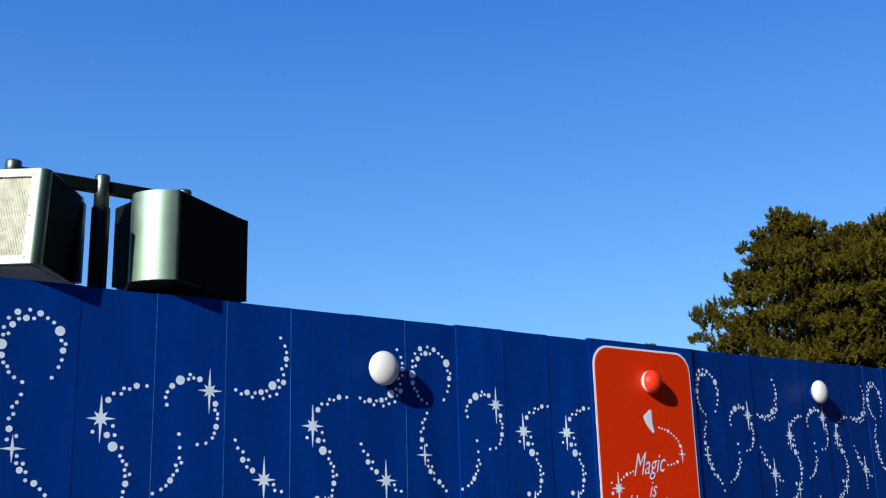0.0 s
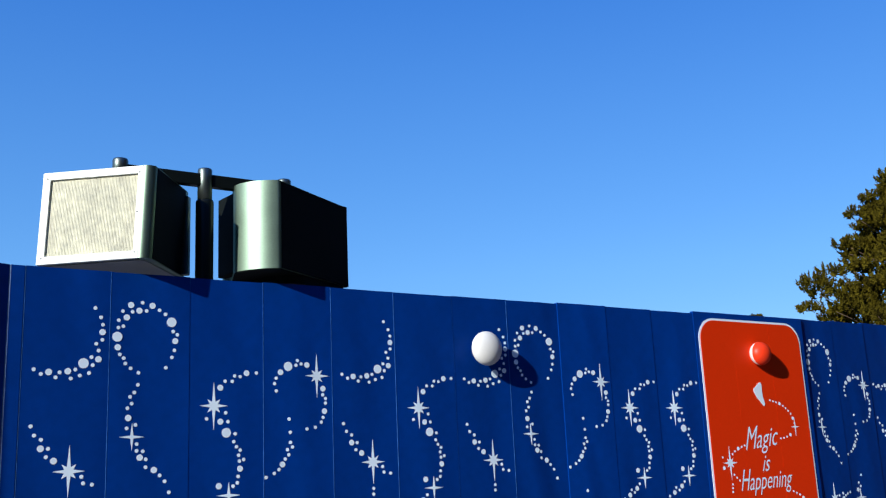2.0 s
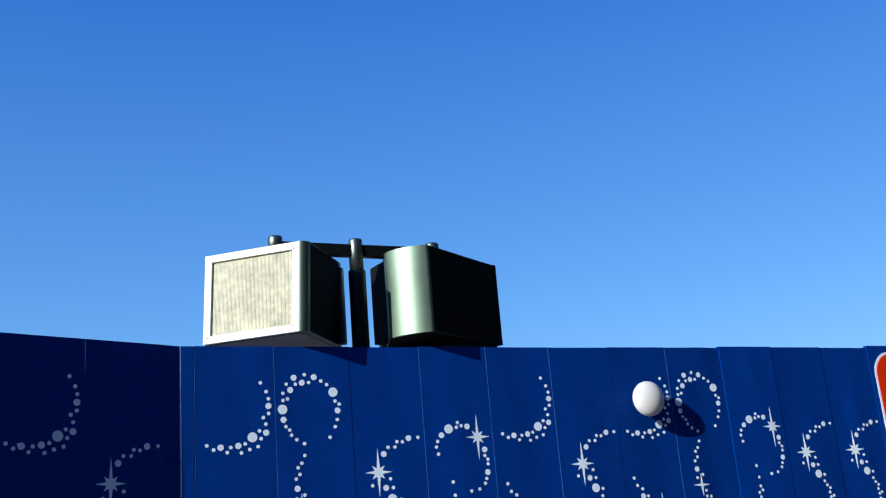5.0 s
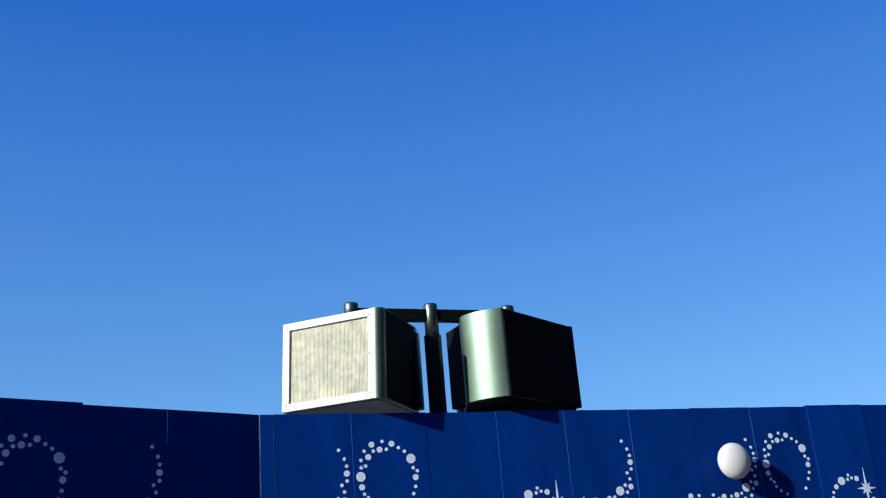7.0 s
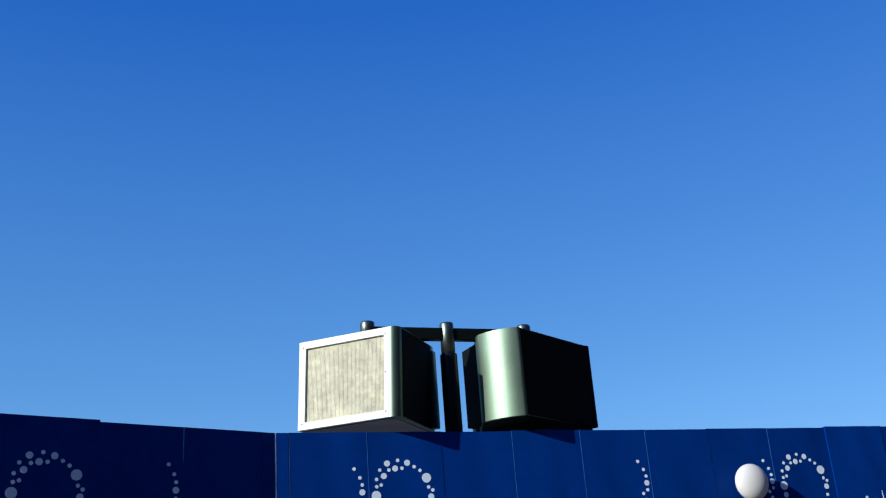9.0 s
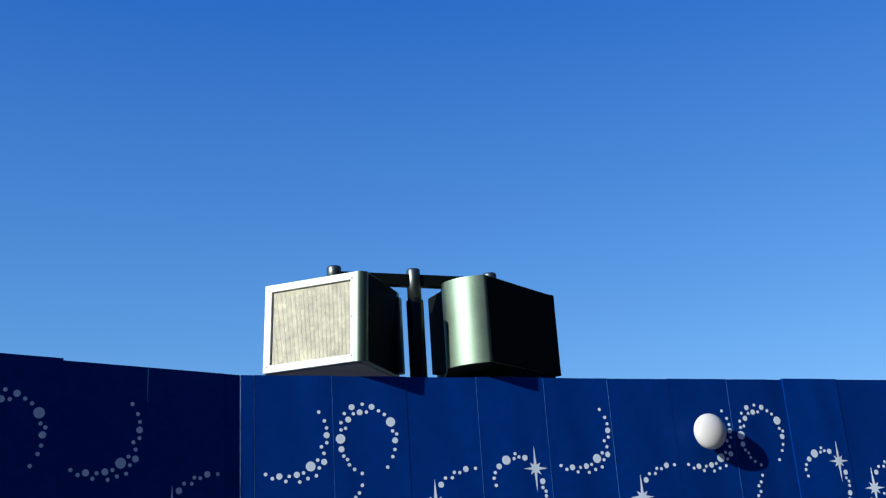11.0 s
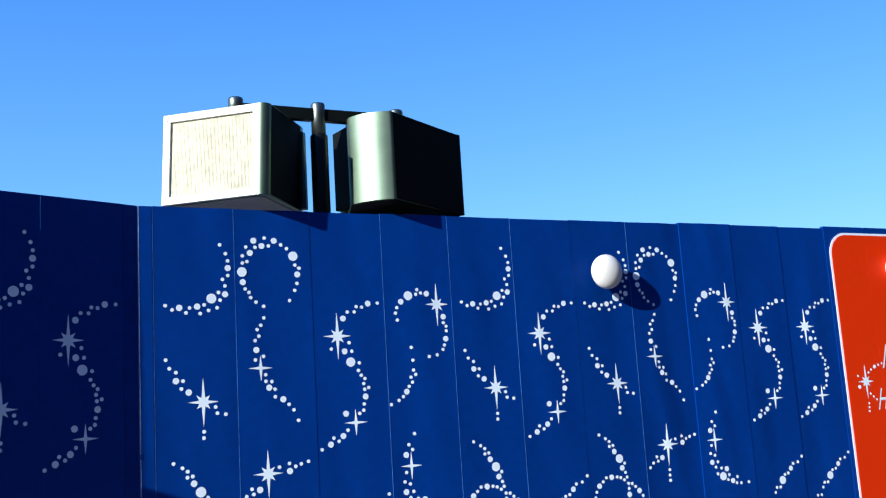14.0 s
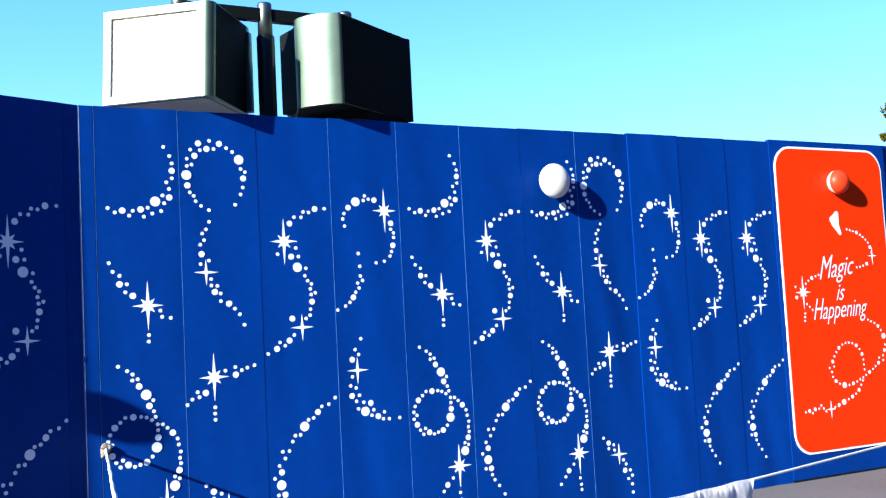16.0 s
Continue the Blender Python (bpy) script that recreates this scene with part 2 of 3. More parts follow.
def curl():
    return [("dot_trail", dots("sssssmlsmsssssmssmssssmsssmssmslmss", [(.103, 1.437), (.155, 1.408), (.185, 1.386), (.183, 1.351), (.214, 1.356), (.221, 1.313), (.261, 1.260), (.302, 1.225), (.278, 1.193), (.303, 1.159), (.313, 1.126), (.289, 1.108), (.259, 1.126), (.228, 1.133), (.182, 1.134), (.136, 1.134), (.107, 1.108), (.074, 1.080), (.047, 1.040), (.035, 1.002), (.057, .980), (.035, .955), (.056, .917), (.078, .878), (.101, .848), (.116, .887), (.146, .858), (.183, .844), (.215, .852), (.253, .863), (.287, .893), (.314, .945), (.324, 1.002), (.324, 1.045), (.323, 1.080)]))]


def curl_tail():
    return [("dot_trail", dots("ssmsssssmsslsmsssss", [(.354, 1.077), (.381, 1.054), (.412, 1.022), (.440, .985), (.446, .948), (.457, .905), (.451, .868), (.456, .835), (.445, .795), (.417, .761), (.445, .747), (.415, .707), (.312, .532), (.266, .490), (.235, .449), (.362, .428), (.193, .400), (.369, .380), (.370, .342)])),
            ("star", star(0.366, 0.607, .15, .15, .094))]


def question():
    return [("dot_trail", dots("sssmsslssmssmsmmsssslmsssss", [(.350, 2.411), (.387, 2.477), (.403, 2.522), (.407, 2.580), (.420, 2.621), (.393, 2.641), (.382, 2.699), (.342, 2.748), (.304, 2.772), (.259, 2.798), (.223, 2.764), (.197, 2.815), (.178, 2.763), (.136, 2.754), (.126, 2.796), (.101, 2.717), (.076, 2.755), (.052, 2.697), (.081, 2.661), (.051, 2.651), (.046, 2.594), (.050, 2.529), (.064, 2.486), (.088, 2.464), (.099, 2.431), (.132, 2.402), (.181, 2.376)])),
            ("dot_trail", dots("sssssmsssssmssmsss", [(.179, 2.302), (.158, 2.255), (.133, 2.228), (.143, 2.187), (.118, 2.159), (.124, 2.100), (.169, 2.059), (.116, 2.038), (.179, 1.944), (.179, 1.903), (.217, 1.900), (.199, 1.863), (.236, 1.852), (.236, 1.805), (.287, 1.787), (.323, 1.754), (.354, 1.718), (.381, 1.651)])),
            ("star", star(0.149, 1.986, .083, .083, .08, False))]


def wing_star():
    return [("dot_trail", dots("ssssmssmssssss", [(.035, 1.166), (.066, 1.197), (.100, 1.239), (.110, 1.208), (.150, 1.231), (.276, 1.359), (.340, 1.377), (.342, 1.330), (.381, 1.356), (.417, 1.369), (.464, 1.381), (.205, 1.139), (.203, 1.101), (.204, 1.063)])),
            ("star", star(0.205, 1.323, .15, .15, .094))]


def small_slant():
    return [("dot_trail", dots("smssssssmssss", [(.105, .682), (.150, .642), (.198, .624), (.149, .600), (.202, .585), (.279, .504), (.302, .471), (.337, .423), (.289, .425), (.352, .382), (.317, .361), (.349, .318), (.351, .257)])),
            ("star", star(0.243, 0.549, .083, .083, .08, False))]


def snake():
    return [("dot_trail", dots("smssssmssmsls", [(.452, 2.387), (.384, 2.384), (.339, 2.361), (.301, 2.364), (.285, 2.329), (.237, 2.329), (.205, 2.287), (.241, 2.128), (.117, 2.090), (.207, 2.072), (.256, 2.072), (.246, 2.002), (.304, 1.995)])),
            ("star", star(0.163, 2.172, .15, .15, .094)),
            ("dot_trail", dots("ssssssmsssmsmssms", [(.295, 1.946), (.313, 1.914), (.338, 1.892), (.328, 1.860), (.333, 1.823), (.362, 1.833), (.337, 1.776), (.325, 1.728), (.320, 1.689), (.292, 1.669), (.199, 1.672), (.208, 1.567), (.175, 1.532), (.145, 1.501), (.111, 1.523), (.089, 1.483), (.029, 1.455)])),
            ("star", star(0.264, 1.613, .083, .083, .08, False))]


def crescent():
    return [("dot_trail", dots("sssmsslsssssssmslmsssss", [(.482, 1.150), (.436, 1.111), (.386, 1.101), (.358, 1.067), (.327, 1.032), (.292, 1.023), (.264, .983), (.234, .932), (.199, .931), (.180, .895), (.155, .838), (.111, .838), (.126, .794), (.086, .752), (.100, .710), (.053, .675), (.095, .631), (.117, .569), (.074, .570), (.123, .524), (.141, .487), (.175, .444), (.217, .380)]))]


def arch_star():
    return [("dot_trail", dots("sssmlsssmmsssmssssss", [(.090, 2.276), (.079, 2.323), (.090, 2.359), (.121, 2.399), (.175, 2.439), (.242, 2.480), (.232, 2.448), (.269, 2.458), (.312, 2.452), (.431, 2.295), (.429, 2.254), (.449, 2.229), (.448, 2.198), (.440, 2.144), (.428, 2.102), (.415, 2.071), (.369, 2.036), (.307, 2.026), (.179, 2.091), (.187, 2.005)])),
            ("star", star(0.386, 2.380, .15, .152, .09)),
            ("dot_trail", dots("sssssmsss", [(.188, 1.940), (.202, 1.910), (.167, 1.893), (.176, 1.860), (.151, 1.833), (.132, 1.799), (.106, 1.767), (.073, 1.744), (.016, 1.719)]))]


def sickle():
    return [("dot_trail", dots("sssmsssmsssmslsssmsss", [(.171, 1.523), (.127, 1.453), (.151, 1.420), (.104, 1.388), (.101, 1.276), (.086, 1.217), (.124, 1.201), (.092, 1.151), (.145, 1.152), (.122, 1.114), (.173, 1.103), (.222, 1.095), (.135, 1.063), (.182, 1.043), (.241, 1.049), (.226, 1.014), (.318, 1.029), (.271, 1.004), (.307, .984), (.351, .981), (.428, .982)])),
            ("star", star(0.139, 1.316, .09, .09, .078, False))]


MOTIFS = {"hook": (hook, slant_star, curl, curl_tail), "question": (question, wing_star, small_slant), "snake": (snake, crescent), "arch": (arch_star, sickle)}
GROUND = 0.135
TOP = 3.0


def panel(parent, x, width, kind, proud=0.0, tilt=0.0, top=TOP, lift=0.0, wave=0.0022, shifts=()):
    """One hoarding panel, hung upright: a folded sheet with a slightly uneven face, and its decals."""
    bm = bmesh.new()
    w, nx, nz = width - 0.001, 12, 36
    seed = Vector((x * 3.1, parent.matrix_world.translation.x * 7.3, 0))
    g = [[None] * (nz + 1) for _ in range(nx + 1)]
    for i in range(nx + 1):
        for k in range(nz + 1):
            u, z = w * i / nx, GROUND - lift + (top - GROUND + lift) * k / nz
            d = dent(u, z, seed, wave, width)
            g[i][k] = bm.verts.new((u, d, z))
    for i in range(nx):
        for k in range(nz):
            bm.faces.new((g[i][k], g[i + 1][k], g[i + 1][k + 1], g[i][k + 1]))
    rim = [g[i][0] for i in range(nx + 1)] + [g[nx][k] for k in range(1, nz + 1)] + [g[i][nz] for i in range(nx - 1, -1, -1)] + [g[0][k] for k in range(nz - 1, 0, -1)]
    back = [bm.verts.new((v.co.x, 0.035, v.co.z)) for v in rim]
    for i in range(len(rim)):
        j = (i + 1) % len(rim)
        bm.faces.new((rim[j], rim[i], back[i], back[j]))
    bm.faces.new(back)
    for i in range(len(rim)):
        for e in rim[i].link_edges:
            if e.other_vert(rim[i]) in (rim[i - 1], back[i]):
                e.smooth = False
    ob = part("panel", bm, BLUE, parent, smooth=False)
    for p in ob.data.polygons:
        p.use_smooth = p.index < nx * nz
    ob.matrix_local = pose(x, -proud, lift, 0, 0, tilt)
    if kind:
        squeeze = width / 0.5
        for n, fn in enumerate(MOTIFS[kind]):
            du, dz = shifts[n] if n < len(shifts) else (0, 0)
            for name, b in fn():
                stick(name, b, ob, squeeze, 0.0, seed, wave, du, dz)
    return ob


def joint(parent, x, proud=0.0, top=TOP, wide=0.003, low=GROUND):
    bm = bmesh.new()
    box(bm, x - wide * .6, x + wide * .4, -proud - 0.0014, -proud + 0.01, low, top - 0.002)
    return part("joint_strip", bm, JOINT, parent, "thin pale worn joint edge")


# ---- ground ----
bm = bmesh.new()
bmesh.ops.create_grid(bm, x_segments=40, y_segments=40, size=1500)
ground = part("ground", bm, CONCRETE)
ground.location.z = GROUND
tagged(ground, "grey concrete paving in front of the hoarding", "ground", kind="structure")

# unseen dark walls behind the camera and to its right, added to cut sky light
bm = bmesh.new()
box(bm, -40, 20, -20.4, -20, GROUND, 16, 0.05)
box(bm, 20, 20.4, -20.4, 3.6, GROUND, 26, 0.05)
FAR = material("shade_wall_dark", (0.025, 0.027, 0.024), 0.9, vary=0.2, scale=0.3, grain=3, spec=0.1)
tagged(part("unseen_shade_wall", bm, FAR), "added unseen dark wall that cuts sky light and reflections", "wall", kind="structure")

# ---- hoarding ----
wall_main = empty("wall_main", pose(0, 0, 0), label="deep blue steel site hoarding with white star and dot decals", category="hoarding", kind="structure")
MAIN = ["hook", "question", "snake", "arch", "hook", "snake", "hook", "question", "arch", "snake", "snake"]
rnd = random.Random(4)
# how far each panel's decals were laid off from the common layout
LAID = {1: ((0, 0), (-.029, .013)), 2: ((0, .004), (-.012, 0)), 4: ((.008, .012), (.015, .007), (0, .005), (0, .005)), 5: ((.014, -.004),),
        6: ((.014, -.001), (.022, -.003), (.006, -.01), (.006, -.01)), 7: ((.016, -.01),), 8: ((.002, 0), (-.002, .014)), 9: ((.016, .002),), 10: ((.01, .003),)}
TILT = [.08, -.22, .1, .05, .1, -.2, .1, .1, -.3, -.4, -.3]
for k, kind in enumerate(MAIN):
    panel(wall_main, 0.5 * k, 0.5, kind, proud=0.009 if k >= 8 else 0.0, top=TOP + {8: .006, 9: .002}.get(k, -.002 * (k % 3)), tilt=TILT[k],
          wave=0.008 if k < 7 else 0.014, shifts=LAID.get(k, ()))
    if k < 8:
        joint(wall_main, 0.5 * k, wide=(.0007, .0024, .0012, .0024, .0018, .0024, .0009, .0014)[k])
SIGN_PROUD = 0.018
for k in range(3):
    panel(wall_main, 5.5 + 0.475 * k, 0.475, None, proud=SIGN_PROUD, top=TOP + 0.015)
# the dark gap below the sign panels, coloured in as a black strip
bm = bmesh.new()
box(bm, 5.5, 6.924, -SIGN_PROUD - .003, 0.0, GROUND, GROUND + .016)
part("base_gap_shade", bm, MATTE, wall_main, "black strip for the shaded gap under the sign panels")
bm = bmesh.new()
box(bm, -0.088, -0.003, 0.0, 0.035, GROUND, TOP, 0.004)
part("corner_strip", bm, BLUE, wall_main)
for z in (1.49,):
    bm = bmesh.new()
    box(bm, -0.09, -0.074, -0.003, 0.0, z - 0.016, z + 0.016, 0.002)
    part("corner_clip", bm, BLUE, wall_main)
bm = bmesh.new()
box(bm, -0.0865, -0.083, -0.001, 0.004, GROUND, TOP + .002)
part("corner_edge", bm, EDGE, wall_main, "pale worn corner edge")

BEND = math.degrees(math.atan(0.345))
wall_left = empty("wall_left", pose(-0.088, 0.0, 0, 0, 0, BEND), label="shaded deep blue site hoarding with star and dot decals", category="hoarding", kind="structure")
bm = bmesh.new()
box(bm, -0.1, -0.002, 0.0, 0.035, GROUND, TOP, 0.004)
part("corner_strip", bm, BLUE, wall_left)
for k, kind in enumerate(["snake", "hook", "question", "arch", "snake", "question", "hook", "snake", "arch", "question", "hook", "snake"]):
    panel(wall_left, -0.6 - 0.5 * k, 0.5, kind, tilt=0.0, top=TOP + (.012 if k in (2, 3) else 0), wave=0.001, shifts=((0, .012),) if k == 1 else ())
joint(wall_left, -0.6, low=2.8)

RIGHT_AT = [0, .49, 1.04, 1.56, 2.03, 2.58, 3.08, 3.58, 4.08, 4.58, 5.08, 5.58, 6.08, 6.58, 7.08, 7.58]
wall_right = empty("wall_right", pose(6.94, 0.0, 0, 0, 0, 4.5), label="deep blue site hoarding with star and dot decals beyond the red sign", category="hoarding", kind="structure")
for k, kind in enumerate(["question", "arch", "hook", "snake", "arch", "snake", "hook", "question", "snake", "arch", "hook", "snake", "question", "arch", "snake"]):
    panel(wall_right, RIGHT_AT[k], RIGHT_AT[k + 1] - RIGHT_AT[k], kind, tilt=rnd.uniform(-0.8, 0.8), lift=0.02 + 0.024 * RIGHT_AT[k], wave=0.012)
    if k in (2, 4, 6):
        joint(wall_right, RIGHT_AT[k])

# ---- red sign ----
sign = empty("sign", pose(5.485, -SIGN_PROUD - 0.004, 0), label="tall red rounded sign with white border on the blue hoarding", category="sign")


def plate(x0, x1, z0, z1, r, y0, y1):
    bm = bmesh.new()
    prism(bm, rounded([(x0, z0, r), (x1, z0, r), (x1, z1, r), (x0, z1, r)], 10), y0, y1)
    bmesh.ops.rotate(bm, cent=(0, 0, 0), matrix=Matrix.Rotation(radians(90), 3, "X"), verts=bm.verts)
    return bm


part("border", plate(.05, 1.38, .345, 2.962, .19, 0.0, .004), WHITE_VINYL, sign, "white rounded border")
part("face", plate(.069, 1.361, .364, 2.943, .175, .002, .007), RED, sign)


SMALLER = 0.82


def sign_piece(name, bm):
    stick(name, bm, sign, 1.0, -0.0065, k=SMALLER)


sign_piece("dot_trail", trail([(.869, 2.245), (1.008, 2.209), (1.126, 2.126), (1.16, 2.04)], "sssmssssms", SMALLER))
sign_piece("star", star(1.167, 2.008, .078, .08, .06, False))
sign_piece("dot_trail", trail([(1.09, 1.938), (1.02, 1.915), (.956, 1.907)], "msss", SMALLER))
sign_piece("dot_trail", trail([(.477, 1.851), (.378, 1.821), (.314, 1.78)], "ssmss", SMALLER))
sign_piece("star", star(.276, 1.707, .14, .145, .09))
sign_piece("dot_trail", trail([(.19, 1.755), (.195, 1.665)], "sm", SMALLER))
sign_piece("dot_trail", trail([(.31, 1.606), (.372, 1.555)], "sss", SMALLER))
sign_piece("dot_trail", trail([(.28, 1.527), (.273, 1.464)], "sss", SMALLER))
sign_piece("dot_trail", trail([(1.044, 1.442), (1.165, 1.382), (1.24, 1.246), (1.179, 1.095), (.954, .956), (.728, .89), (.566, .951), (.558, 1.089), (.675, 1.232), (.831, 1.245), (.93, 1.153), (.951, 1.011)],
                              "sssmslasmsabmssmssssmslsmssabmssmssssmsmsss", SMALLER))
sign_piece("dot_trail", trail([(.918, .916), (.827, .814), (.617, .735), (.55, .715)], "ssmsmslms", SMALLER))
sign_piece("star", star(.502, .702, .075, .082, .06, False))
sign_piece("dot_trail", trail([(.44, .715), (.315, .717), (.196, .7)], "asbsmams", SMALLER))


def words(text, u0, u1, z, size, slant, lift, low=1.0):
    """Slanting brush lettering with a tall first letter, as a flat mesh. low: the height of the other letters against it."""
    def flat(body):
        cu = bpy.data.curves.new("lettering", "FONT")
        cu.body, cu.size, cu.extrude, cu.offset = body, 1.0, 0.0, -0.004
        tmp = new("lettering", cu)
        me = bpy.data.meshes.new_from_object(tmp.evaluated_get(bpy.context.evaluated_depsgraph_get()))
        bpy.data.objects.remove(tmp)
        return me
    first = max(v.co.x for v in flat(text[0]).vertices) + .005
    me = flat(text)
    me.materials.clear()
    me.materials.append(WHITE_VINYL)
    for v in me.vertices:
        if v.co.x > first:
            v.co.y *= low
        v.co.x += slant * v.co.y
    xs = [v.co.x for v in me.vertices]
    lo, hi = min(xs), max(xs)
    for v in me.vertices:
        a = (v.co.x - lo) / (hi - lo)
        v.co = Vector((u0 + a * (u1 - u0), -0.0095, z + size * v.co.y + lift * a))
    ob = new("lettering", me)
    ob.parent = sign
    return tagged(ob, "white slanting lettering")


words("Magic", .485, .92, 1.81, .285, .5, .045, .84)
words("is", .67, .78, 1.625, .21, .5, .005)
words("Happening", .378, 1.045, 1.468, .26, .5, .02, .84)
for u in (.475, .95):
    bm = bmesh.new()
    box(bm, u - .0012, u + .0012, -.0078, -.006, .37, 2.937)
    part("face_seam", bm, RED, sign)
# a small plain white shape above the lettering
bm = bmesh.new()
prism(bm, rounded([(.655, 2.34, .03), (.70, 2.27, .02), (.815, 2.155, .015), (.775, 2.28, .03), (.775, 2.43, .02), (.72, 2.38, .02)], 4), 0.0, 0.004)
bmesh.ops.rotate(bm, cent=(0, 0, 0), matrix=Matrix.Rotation(radians(90), 3, "X"), verts=bm.verts)
sign_piece("emblem", bm)


# ---- dome lamps on the hoarding ----
def dome_lamp(m, cap, label, r=.128, off=.095, half=.072, stem=BLUE):
    """A round cap standing off the wall on a short neck; half: half its depth, off: its middle from the wall."""
    lamp = empty("wall_lamp", m, label=label, category="wall lamp", group="dome lamps on the hoarding")
    bm = bmesh.new()
    lathe(bm, [(0, 0), (r * .42, 0), (r * .44, .004), (r * .44, .012), (r * .38, .016), (r * .38, off), (0, off)], 40)
    part("neck", bm, stem, lamp, smooth=False)
    bm = bmesh.new()
    lathe(bm, [(0, off - half)] + [(r * math.cos(radians(w)), off + half * math.sin(radians(w))) for w in range(-80, 1, 8)] + [(r * .97, off + .006), (0, off + .006)], 40)
    part("back_shell", bm, LAMP_WHITE, lamp, smooth=True)
    bm = bmesh.new()
    lathe(bm, [(r * math.cos(radians(w)), off + half * math.sin(radians(w))) for w in range(0, 89, 8)] + [(0, off + half)], 40)
    part("dome", bm, cap, lamp, smooth=True)
    return lamp


def on_wall(x, y, z, turn=0.0):
    return pose(x, y, z, 90, 0, turn)


dome_lamp(on_wall(3.233, -0.003, 2.6), LAMP_WHITE, "white plastic dome lamp on the blue hoarding")
dome_lamp(on_wall(6.236, -SIGN_PROUD - 0.013, 2.657), LAMP_RED, "red dome lamp with white base on the red sign", .105, .05, .085, LAMP_WHITE)
dome_lamp(on_wall(9.21, 0.172, 2.715, 4.5), LAMP_WHITE, "white plastic dome lamp on the blue hoarding")
p = wall_left.matrix_world @ Vector((-3.53, -0.003, 2.64))
dome_lamp(on_wall(p.x, p.y, p.z, BEND), LAMP_WHITE, "white plastic dome lamp on the shaded blue hoarding", .123, .04, .106)

# ---- loudspeakers on their mast ----
Z1 = 3.665


def speaker(m, wide, deep, h, label, bracket=False, skew=0.0, lean=0.0, plinth=0.0, rim=None):
    """Cabinet with its grille on the local -y side and its back corners rounded; the origin is the front right foot corner."""
    s = empty("loudspeaker", m, label=label, category="loudspeaker", group="loudspeakers on the mast")
    bm = bmesh.new()
    if skew:
        # a wide bowed back that meets the flat side at a tight edge
        bow, low = .34, deep - .07
        c = Vector((-wide + bow * math.sin(radians(42)), low - bow * math.cos(radians(42))))
        back = [c + bow * Vector((-math.sin(radians(w)), math.cos(radians(w)))) for w in range(-16, 40, 5)]
        line = rounded([(-wide, 0.03, .012), (.05, 0.012, .08), (-.005, deep - skew, .05)], 10) + back + rounded([(back[-1].x, back[-1].y, 0), (-wide, low, .02), (-wide, 0.03, 0)], 5)[1:-1]
    else:
        line = rounded([(-wide, 0.03, .012), (0.0, 0.03, 0), (0.003, .001, .001), (.072, -.003, .055), (.05, deep, .2), (-wide, deep, .2)], 12)
    prism(bm, line, 0, h, 0.006)
    if plinth:
        mid = sum(line, Vector((0, 0))) / len(line)
        # black sheet below the cabinet in place of its shade
        under = bmesh.new()
        prism(under, [mid + (q - mid) * .985 for q in line], -.006, .001)
        part("underside_shade", under, MATTE, s)
    cab = part("cabinet", bm, GREEN, s)
    for p in cab.data.polygons:
        p.use_smooth = abs(p.normal.z) < .2
    for e in cab.data.edges:
        a, b = (cab.data.vertices[i].co for i in e.vertices)
        e.use_edge_sharp = abs(a.z - b.z) < 1e-4
    if not skew:
        # shade of the flat side, put in as a thin black sheet
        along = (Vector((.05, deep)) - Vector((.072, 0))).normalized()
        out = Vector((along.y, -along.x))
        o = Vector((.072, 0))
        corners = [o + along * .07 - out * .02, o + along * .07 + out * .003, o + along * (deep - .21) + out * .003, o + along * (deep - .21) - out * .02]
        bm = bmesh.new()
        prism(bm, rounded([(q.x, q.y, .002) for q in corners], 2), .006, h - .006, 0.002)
        part("side_shade", bm, MATTE, s, "thin black sheet for the shade of the side")
    else:
        # here too a black sheet gives the flat side its shade
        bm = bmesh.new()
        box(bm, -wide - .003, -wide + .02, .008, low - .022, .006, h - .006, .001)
        part("side_shade", bm, MATTE, s, "thin black sheet for the shade of the side")
    bm = bmesh.new()
    t = 0.05
    box(bm, -wide, 0.003, 0, .04, 0, t, .003)
    box(bm, -wide, 0.003, 0, .04, h - t, h, .003)
    box(bm, -wide, -wide + t, 0.001, .04, t - .004, h - t + .004, .003)
    box(bm, -.03, 0.003, 0.001, .04, t - .004, h - t + .004, .003)
    # a rim material blackens the frame on the cabinet's shaded side
    front = part("front_frame", bm, rim or FRAME, s, "" if rim else "front frame with its highlight painted pale")
    for x, z in ((-.02, t * .8), (-.02, h / 2), (-.02, h - t * .8), (-wide + .03, t * .8), (-wide + .03, h - t * .8)):
        bm = bmesh.new()
        lathe(bm, [(.006, 0), (.006, .003), (0, .0045)], 10)
        screw = part("screw", bm, UNDER, front)
        screw.matrix_local = pose(x + lean * z, 0.001, z, 90, 0, 0)
    bm = bmesh.new()
    n = 60
    box(bm, -wide + t, -.03, 0.018, 0.03, t, h - t)
    for k in range(n):
        x = -wide + t + (wide - t - .03) * (k + .5) / n
        box(bm, x - .0028, x + .0028, 0.016, 0.02, t, h - t)
    part("grille", bm, GRILLE, s, "dusty ribbed grille")
    bm = bmesh.new()
    if skew:
        # the cover lies on the slanting back, clear of the rounded corner
        along = Vector((wide - .005, -skew)).normalized()
        out = Vector((-along.y, along.x))
        o = Vector((-wide, deep))
        near_end, far_end = o + along * .315, o + along * .6
        corners = [near_end - out * .03, far_end - out * .03, far_end + out * .03, near_end + out * .06]
        prism(bm, rounded([(q.x, q.y, .008) for q in reversed(corners)], 4), .02, h - .03, 0.004)
    else:
        prism(bm, rounded([(-wide + .25, deep - .02, 0), (-.12, deep - .02, 0), (-.12, deep + .06, .03), (-wide + .25, deep + .06, .03)], 6), .02, h - .03, 0.005)
